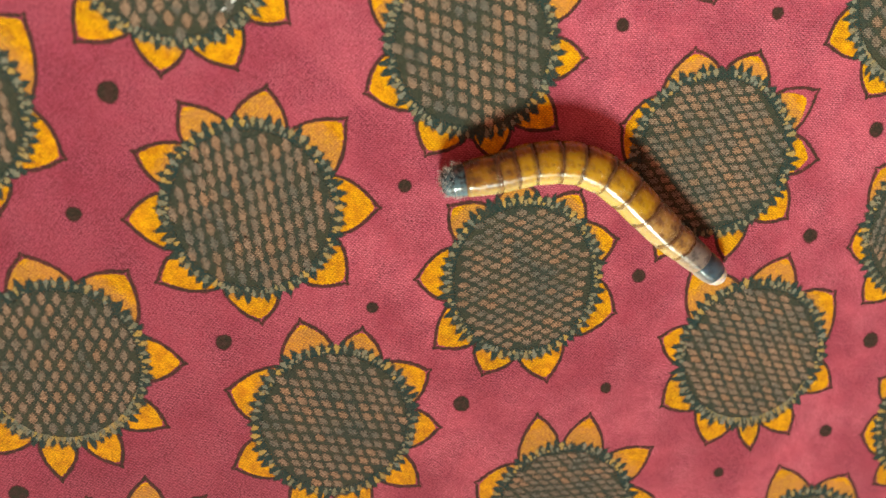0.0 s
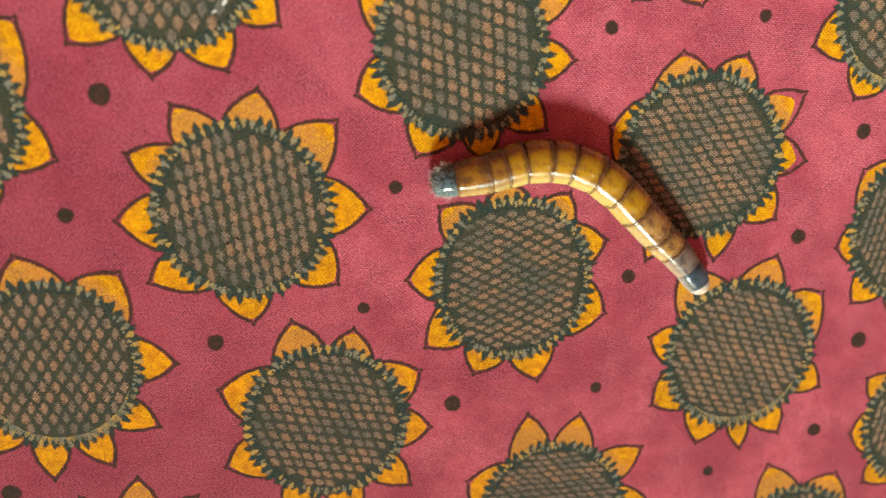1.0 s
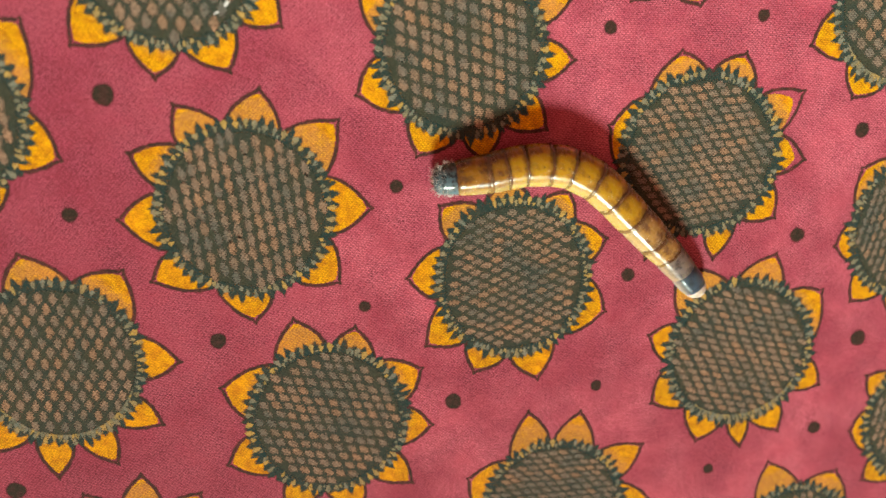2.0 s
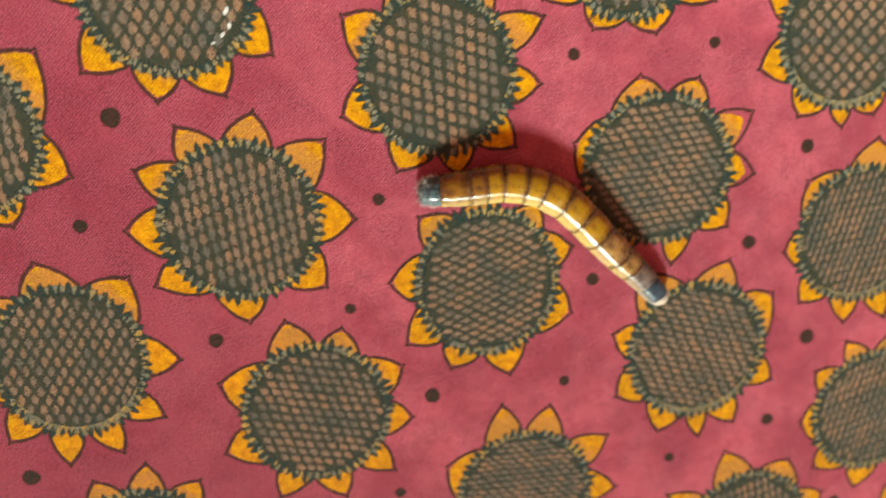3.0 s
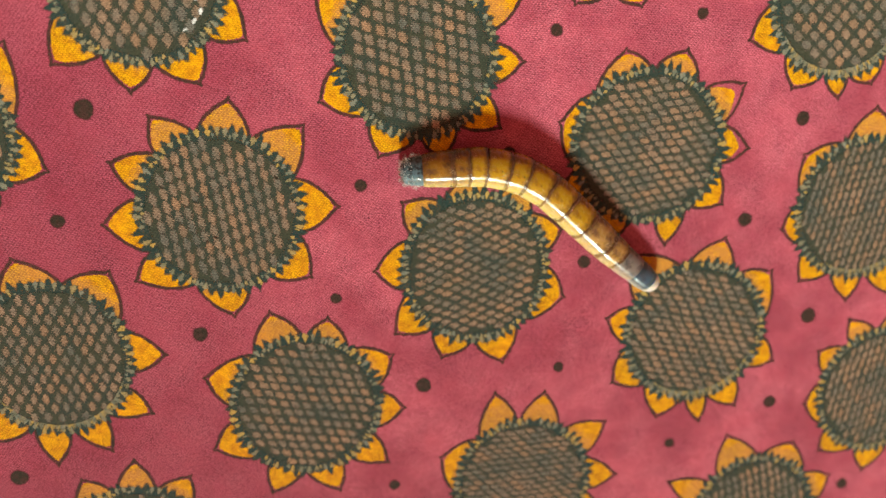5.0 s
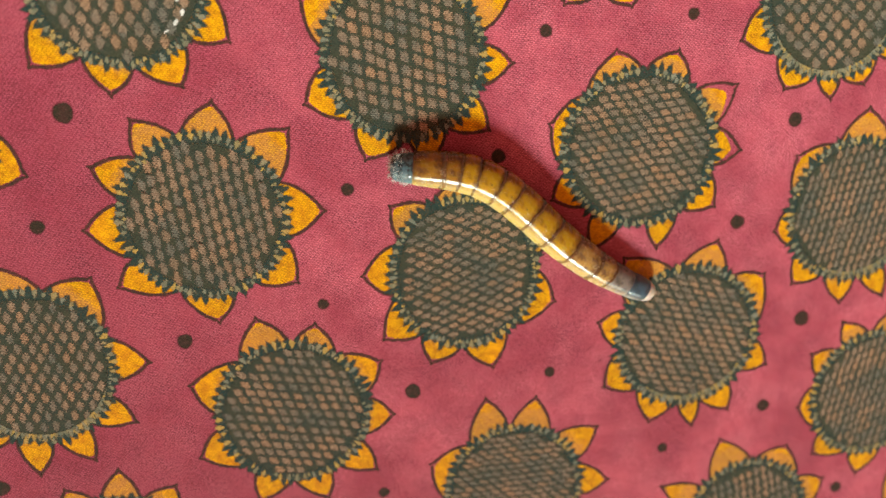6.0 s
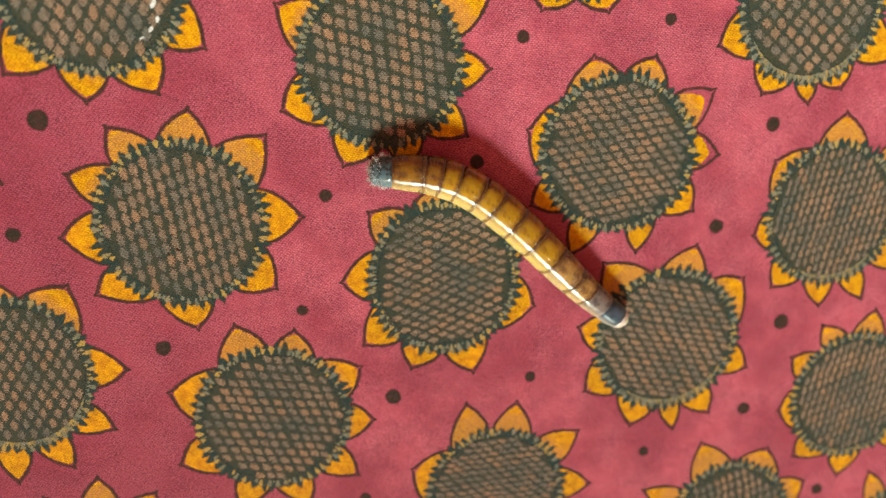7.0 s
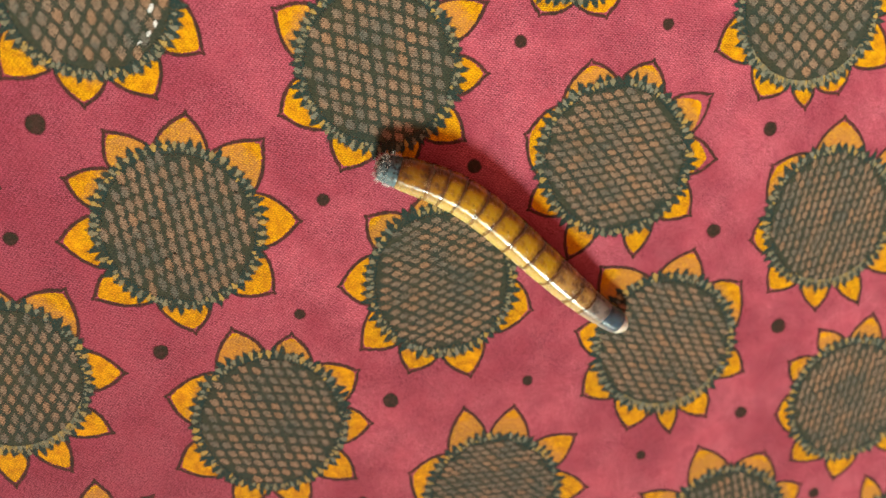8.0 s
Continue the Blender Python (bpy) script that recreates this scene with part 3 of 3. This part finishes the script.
for k, (fx, fy, fl, fa) in enumerate(((-14.1, 15.4, 0.62, 60), (-13.8, 13.5, 0.5, 80), (-14.8, 12.3, 0.45, 60), (-16.1, 11.2, 0.35, 35))):
    rnd = random.Random(900 + k)
    ca, sa = math.cos(radians(fa)), math.sin(radians(fa))
    bm = bmesh.new()
    sheet(bm, [(fx + fl * (math.cos(a) * ca - 0.5 * math.sin(a) * sa) * rnd.uniform(0.8, 1.1), fy + fl * (math.cos(a) * sa + 0.5 * math.sin(a) * ca) * rnd.uniform(0.8, 1.1))
               for a in [math.pi * q / 7 for q in range(14)]], LAYER * 7)
    part("painted_glint", bm, WHITE, cloth, "small white patch painted as a glint on the print")

# ---- the larva ----
CRAWL = []
CRAWL.append((0, (10.6, -10.4), (17.4, -9.3), (24.1, -7.8), (30.9, -8.4), (36.6, -12.2), (41.6, -17.0), (47.0, -21.2), (52.4, -25.5)))
CRAWL.append((0.5, (10.5, -10.2), (17.2, -9.3), (24.0, -8.1), (30.8, -8.5), (36.6, -12.1), (41.5, -16.9), (46.8, -21.2), (51.8, -25.9)))
CRAWL.append((1.0, (10.6, -10.2), (17.5, -9.1), (24.3, -7.4), (31.2, -8.2), (37.0, -12.0), (41.8, -17.0), (47.0, -21.8), (51.4, -27.2)))
CRAWL.append((1.5, (10.7, -10.0), (17.6, -9.1), (24.5, -7.8), (31.4, -8.6), (37.1, -12.5), (42.0, -17.6), (47.2, -22.2), (51.6, -27.6)))
CRAWL.append((1.7, (10.7, -10.2), (17.5, -9.3), (24.4, -7.9), (31.2, -8.7), (36.9, -12.7), (41.8, -17.7), (46.9, -22.4), (51.4, -27.8)))
CRAWL.append((2.8, (11.4, -9.3), (18.1, -8.9), (24.8, -8.4), (31.2, -10.0), (36.3, -14.4), (41.1, -19.1), (46.2, -23.6), (51.1, -28.1)))
CRAWL.append((3.0, (11.7, -9.8), (18.5, -9.2), (25.3, -8.5), (31.9, -10.2), (37.2, -14.4), (42.0, -19.3), (47.1, -23.8), (51.9, -28.7)))
CRAWL.append((3.5, (11.5, -9.2), (18.2, -9.0), (24.9, -8.4), (31.4, -10.1), (36.5, -14.3), (41.2, -19.1), (46.2, -23.7), (50.9, -28.5)))
CRAWL.append((4.0, (11.5, -9.2), (18.3, -8.7), (25.1, -8.3), (31.6, -10.0), (36.8, -14.3), (41.2, -19.4), (46.0, -24.3), (50.8, -29.1)))
CRAWL.append((4.5, (11.6, -9.1), (18.4, -8.7), (25.3, -8.5), (31.8, -10.4), (37.2, -14.6), (41.7, -19.8), (46.6, -24.5), (51.2, -29.6)))
CRAWL.append((4.7, (11.6, -9.3), (18.4, -8.8), (25.1, -8.6), (31.6, -10.5), (37.0, -14.7), (41.5, -19.7), (46.4, -24.4), (51.1, -29.3)))
CRAWL.append((5.8, (12.2, -7.8), (18.8, -8.5), (25.3, -10.2), (30.8, -14.0), (35.6, -18.7), (40.8, -23.0), (46.4, -26.7), (52.4, -29.8)))
CRAWL.append((6.0, (12.1, -7.9), (18.8, -8.4), (25.3, -10.1), (30.7, -14.0), (35.5, -18.7), (40.7, -23.1), (46.3, -26.8), (52.3, -29.8)))
CRAWL.append((6.5, (12.2, -7.7), (19.0, -8.4), (25.4, -10.6), (30.9, -14.7), (35.7, -19.5), (40.5, -24.4), (45.8, -28.9), (51.7, -32.2)))
CRAWL.append((7.0, (12.3, -7.6), (19.2, -8.1), (25.8, -10.3), (31.3, -14.5), (36.3, -19.4), (41.1, -24.5), (46.1, -29.5), (51.4, -33.9)))
CRAWL.append((7.5, (12.8, -7.1), (19.5, -8.4), (26.0, -10.8), (31.5, -15.0), (36.4, -19.8), (41.2, -24.8), (46.0, -29.7), (51.5, -34.0)))
CRAWL.append((8.0, (13.8, -6.3), (20.3, -8.5), (26.3, -11.6), (31.5, -15.9), (36.4, -20.7), (41.3, -25.4), (46.3, -30.0), (51.8, -34.0)))
# where one body ring ends and the next begins, as shares of the length; half widths there
CUTS = [0.0, 0.068, 0.160, 0.210, 0.262, 0.335, 0.397, 0.480, 0.567, 0.655, 0.757, 0.818, 0.892, 1.0]
HALF = [2.0, 2.45, 2.75, 2.85, 2.90, 2.92, 2.90, 2.85, 2.80, 2.72, 2.55, 2.35, 2.1, 1.6]
SKINS = [HEAD, BROWN, BROWN, AMBER, AMBER, AMBER, AMBER, AMBER, AMBER, HIND, HIND, GREY, TAIL]
FLAT = 0.82


def curve_points(pts):
    """The body's line through its points, at the cuts between the rings (metres)."""
    p = [Vector(q) for q in pts]
    q = [2 * p[0] - p[1], *p, 2 * p[-1] - p[-2]]
    line = []
    for i in range(len(p) - 1):
        a, b, c, d = q[i:i + 4]
        for k in range(40):
            w = k / 40
            line.append(0.5 * (2 * b + (c - a) * w + (2 * a - 5 * b + 4 * c - d) * w * w + (3 * b - a - 3 * c + d) * w ** 3))
    line.append(p[-1])
    run = [0.0]
    for a, b in zip(line, line[1:]):
        run.append(run[-1] + (b - a).length)
    out = []
    for share, half in zip(CUTS, HALF):
        want = share * run[-1]
        k = min(range(len(run) - 1), key=lambda n: abs(run[n] - want))
        k = k if run[k] <= want or k == 0 else k - 1
        w = (want - run[k]) / (run[k + 1] - run[k])
        at = line[k].lerp(line[k + 1], w)
        out.append(Vector((at.x * MM, at.y * MM, half * FLAT * MM + 0.05 * MM)))
    return out


def ring_pose(a, b):
    """A body ring's pose: its x axis from its front towards its hind end, z up."""
    x = (b - a).normalized()
    y = Vector((0, 0, 1)).cross(x).normalized()
    z = x.cross(y)
    m = Matrix((x, y, z)).transposed().to_4x4()
    m.translation = a
    return m


LINES = [(row[0], curve_points(row[1:])) for row in CRAWL]
LENGTHS = [sum((line[i + 1] - line[i]).length for _, line in LINES) / len(LINES) for i in range(len(CUTS) - 1)]


def turned(profile, around=36, belly=0.9):
    """A closed body of rings (x, half width), in metres, flattened below."""
    bm = bmesh.new()
    along = bm.verts.layers.float.new("along")
    rows = []
    end = profile[-1][0] or 1.0
    for x, r in profile:
        row = []
        for k in range(around):
            a = 2 * math.pi * k / around
            z = math.sin(a) * r * FLAT
            row.append(bm.verts.new((x, math.cos(a) * r, z if z > 0 else z * belly)))
            row[-1][along] = x / end
        rows.append(row)
    for a, b in zip(rows, rows[1:]):
        for k in range(around):
            bm.faces.new((a[k], a[(k + 1) % around], b[(k + 1) % around], b[k])).smooth = True
    bm.faces.new(rows[0][::-1])
    bm.faces.new(rows[-1])
    bmesh.ops.recalc_face_normals(bm, faces=bm.faces)
    return bm


def body_profile(n, r0, r1):
    shape = [(-0.03, 0.84), (0.0, 0.960), (0.06, 0.980), (0.15, 0.991), (0.3, 0.999), (0.45, 1.003), (0.6, 1.005), (0.75, 1.003), (0.88, 0.998), (0.97, 0.988), (1.01, 0.955), (1.02, 0.88)]
    return [(n * s * 1.02, (r0 + (r1 - r0) * min(max(s, 0), 1)) * k * MM) for s, k in shape]


def bristles(bm, base, normal, length, rnd):
    """One thin tapered hair."""
    side = normal.orthogonal().normalized()
    other = normal.cross(side)
    bend = side * rnd.uniform(-0.4, 0.4) + other * rnd.uniform(-0.4, 0.4)
    tipv = bm.verts.new(base + (normal + bend).normalized() * length)
    w = 0.028 * MM
    low = [bm.verts.new(base + side * w * math.cos(q) + other * w * math.sin(q)) for q in (0, 2.1, 4.2)]
    for k in range(3):
        bm.faces.new((low[k], low[(k + 1) % 3], tipv))


def build_larva():
    root = tagged(new("beetle_larva"), "glossy amber ringed beetle larva with dark head, crawling on printed cloth", "larva")
    rings = []
    for i, n in enumerate(LENGTHS):
        rnd = random.Random(500 + i)
        r0, r1 = HALF[i], HALF[i + 1]
        if i == 0:
            def face(w):
                """The blunt front of the head: how far back and how wide."""
                return n * (1 - math.cos(w)) * 0.6, 2.1 * MM * (0.2 + 0.8 * math.sin(w) ** 0.7)

            prof = [face(math.pi / 2 * k / 9) for k in range(10)]
            prof += [(n * 0.8, 2.2 * MM), (n * 0.97, 2.2 * MM), (n * 1.04, 2.1 * MM)]
            ob = part("head", turned(prof), HEAD, root, "dark grey head with pale bristles")
            bm = bmesh.new()
            for _ in range(190):
                w, a = rnd.uniform(0.1, 1.57), rnd.uniform(-0.7, math.pi + 0.7)
                x, r = face(w)
                nor = Vector((-math.cos(w), math.cos(a) * math.sin(w), math.sin(a) * math.sin(w))).normalized()
                bristles(bm, Vector((x, math.cos(a) * r, math.sin(a) * r * FLAT)), nor, rnd.uniform(0.3, 0.95) * MM, rnd)
            for _ in range(60):
                x, a = rnd.uniform(0.55, 0.98), rnd.choice((rnd.uniform(-0.6, 0.4), rnd.uniform(2.7, 3.7)))
                at = Vector((n * x, math.cos(a) * 2.2 * MM, math.sin(a) * 2.2 * MM * FLAT))
                bristles(bm, at, Vector((-0.5, math.cos(a), math.sin(a))).normalized(), rnd.uniform(0.3, 0.85) * MM, rnd)
            part("bristles", bm, HAIR, ob, "short pale bristles")
            part("hind_margin", turned([(n * 0.99, 2.1 * MM), (n * 1.0, 2.27 * MM), (n * 1.12, 2.40 * MM), (n * 1.15, 2.2 * MM)]), MARGIN, ob, "dark brown collar")
            for s in (-1, 1):
                bm = bmesh.new()
                bmesh.ops.create_uvsphere(bm, u_segments=10, v_segments=6, radius=0.42 * MM)
                bmesh.ops.scale(bm, verts=bm.verts, vec=(1.3, 0.6, 0.5))
                jaw = part("jaw", bm, MARGIN, ob)
                jaw.matrix_basis = pose(0.1 * MM, s * 0.45 * MM, -0.35 * MM, 0, 0, s * 25)
        elif i == len(LENGTHS) - 1:
            prof = [(-0.03 * n, r0 * 0.8 * MM), (0, r0 * 0.94 * MM), (0.15 * n, r0 * 0.99 * MM), (0.45 * n, r0 * 0.95 * MM), (0.66 * n, r0 * 0.84 * MM)]
            ob = part("tail_segment", turned(prof), TAIL, root, "blue-black glossy tail segment")
            bm = turned([(0.60 * n, r0 * 0.86 * MM), (0.74 * n, r0 * 0.80 * MM), (0.88 * n, r0 * 0.62 * MM), (0.97 * n, r0 * 0.36 * MM), (1.0 * n, r0 * 0.1 * MM)])
            part("tail_tip", bm, PALE, ob, "pale translucent tail tip")
        else:
            ob = part("body_segment", turned(body_profile(n, r0, r1)), SKINS[i], root)
            rr = r1 * MM
            bm = turned([(n * 0.91, rr * 0.95), (n * 0.92, rr * 1.012), (n * 1.0, rr * 1.022), (n * 1.04, rr * 1.0), (n * 1.055, rr * 0.88)])
            for v in bm.verts:
                a = math.atan2(v.co.z, v.co.y)
                v.co.x += n * 0.05 * (math.sin(3 * a + i) * 0.5 + math.sin(7 * a + 2 * i) * 0.35) + (rnd.uniform(-0.05, 0.05) * MM)
            if i < 11:
                part("hind_margin", bm, MARGIN, ob, "dark brown hind margin")
            else:
                bm.free()
        rings.append(ob)
    return root, rings


larva, larva_rings = build_larva()


def motions():
    """The larva swings its middle and draws its body straight as it crawls."""
    roots = []
    for t, line in LINES:
        m = ring_pose(line[1], line[2])
        m.translation.z = 0
        roots.append((t, Matrix.Translation(m.translation)))
    walk(larva, roots)
    for i, ob in enumerate(larva_rings):
        walk(ob, [(t, m.inverted() @ ring_pose(line[i], line[i + 1])) for (t, line), (_, m) in zip(LINES, roots)])


motions()
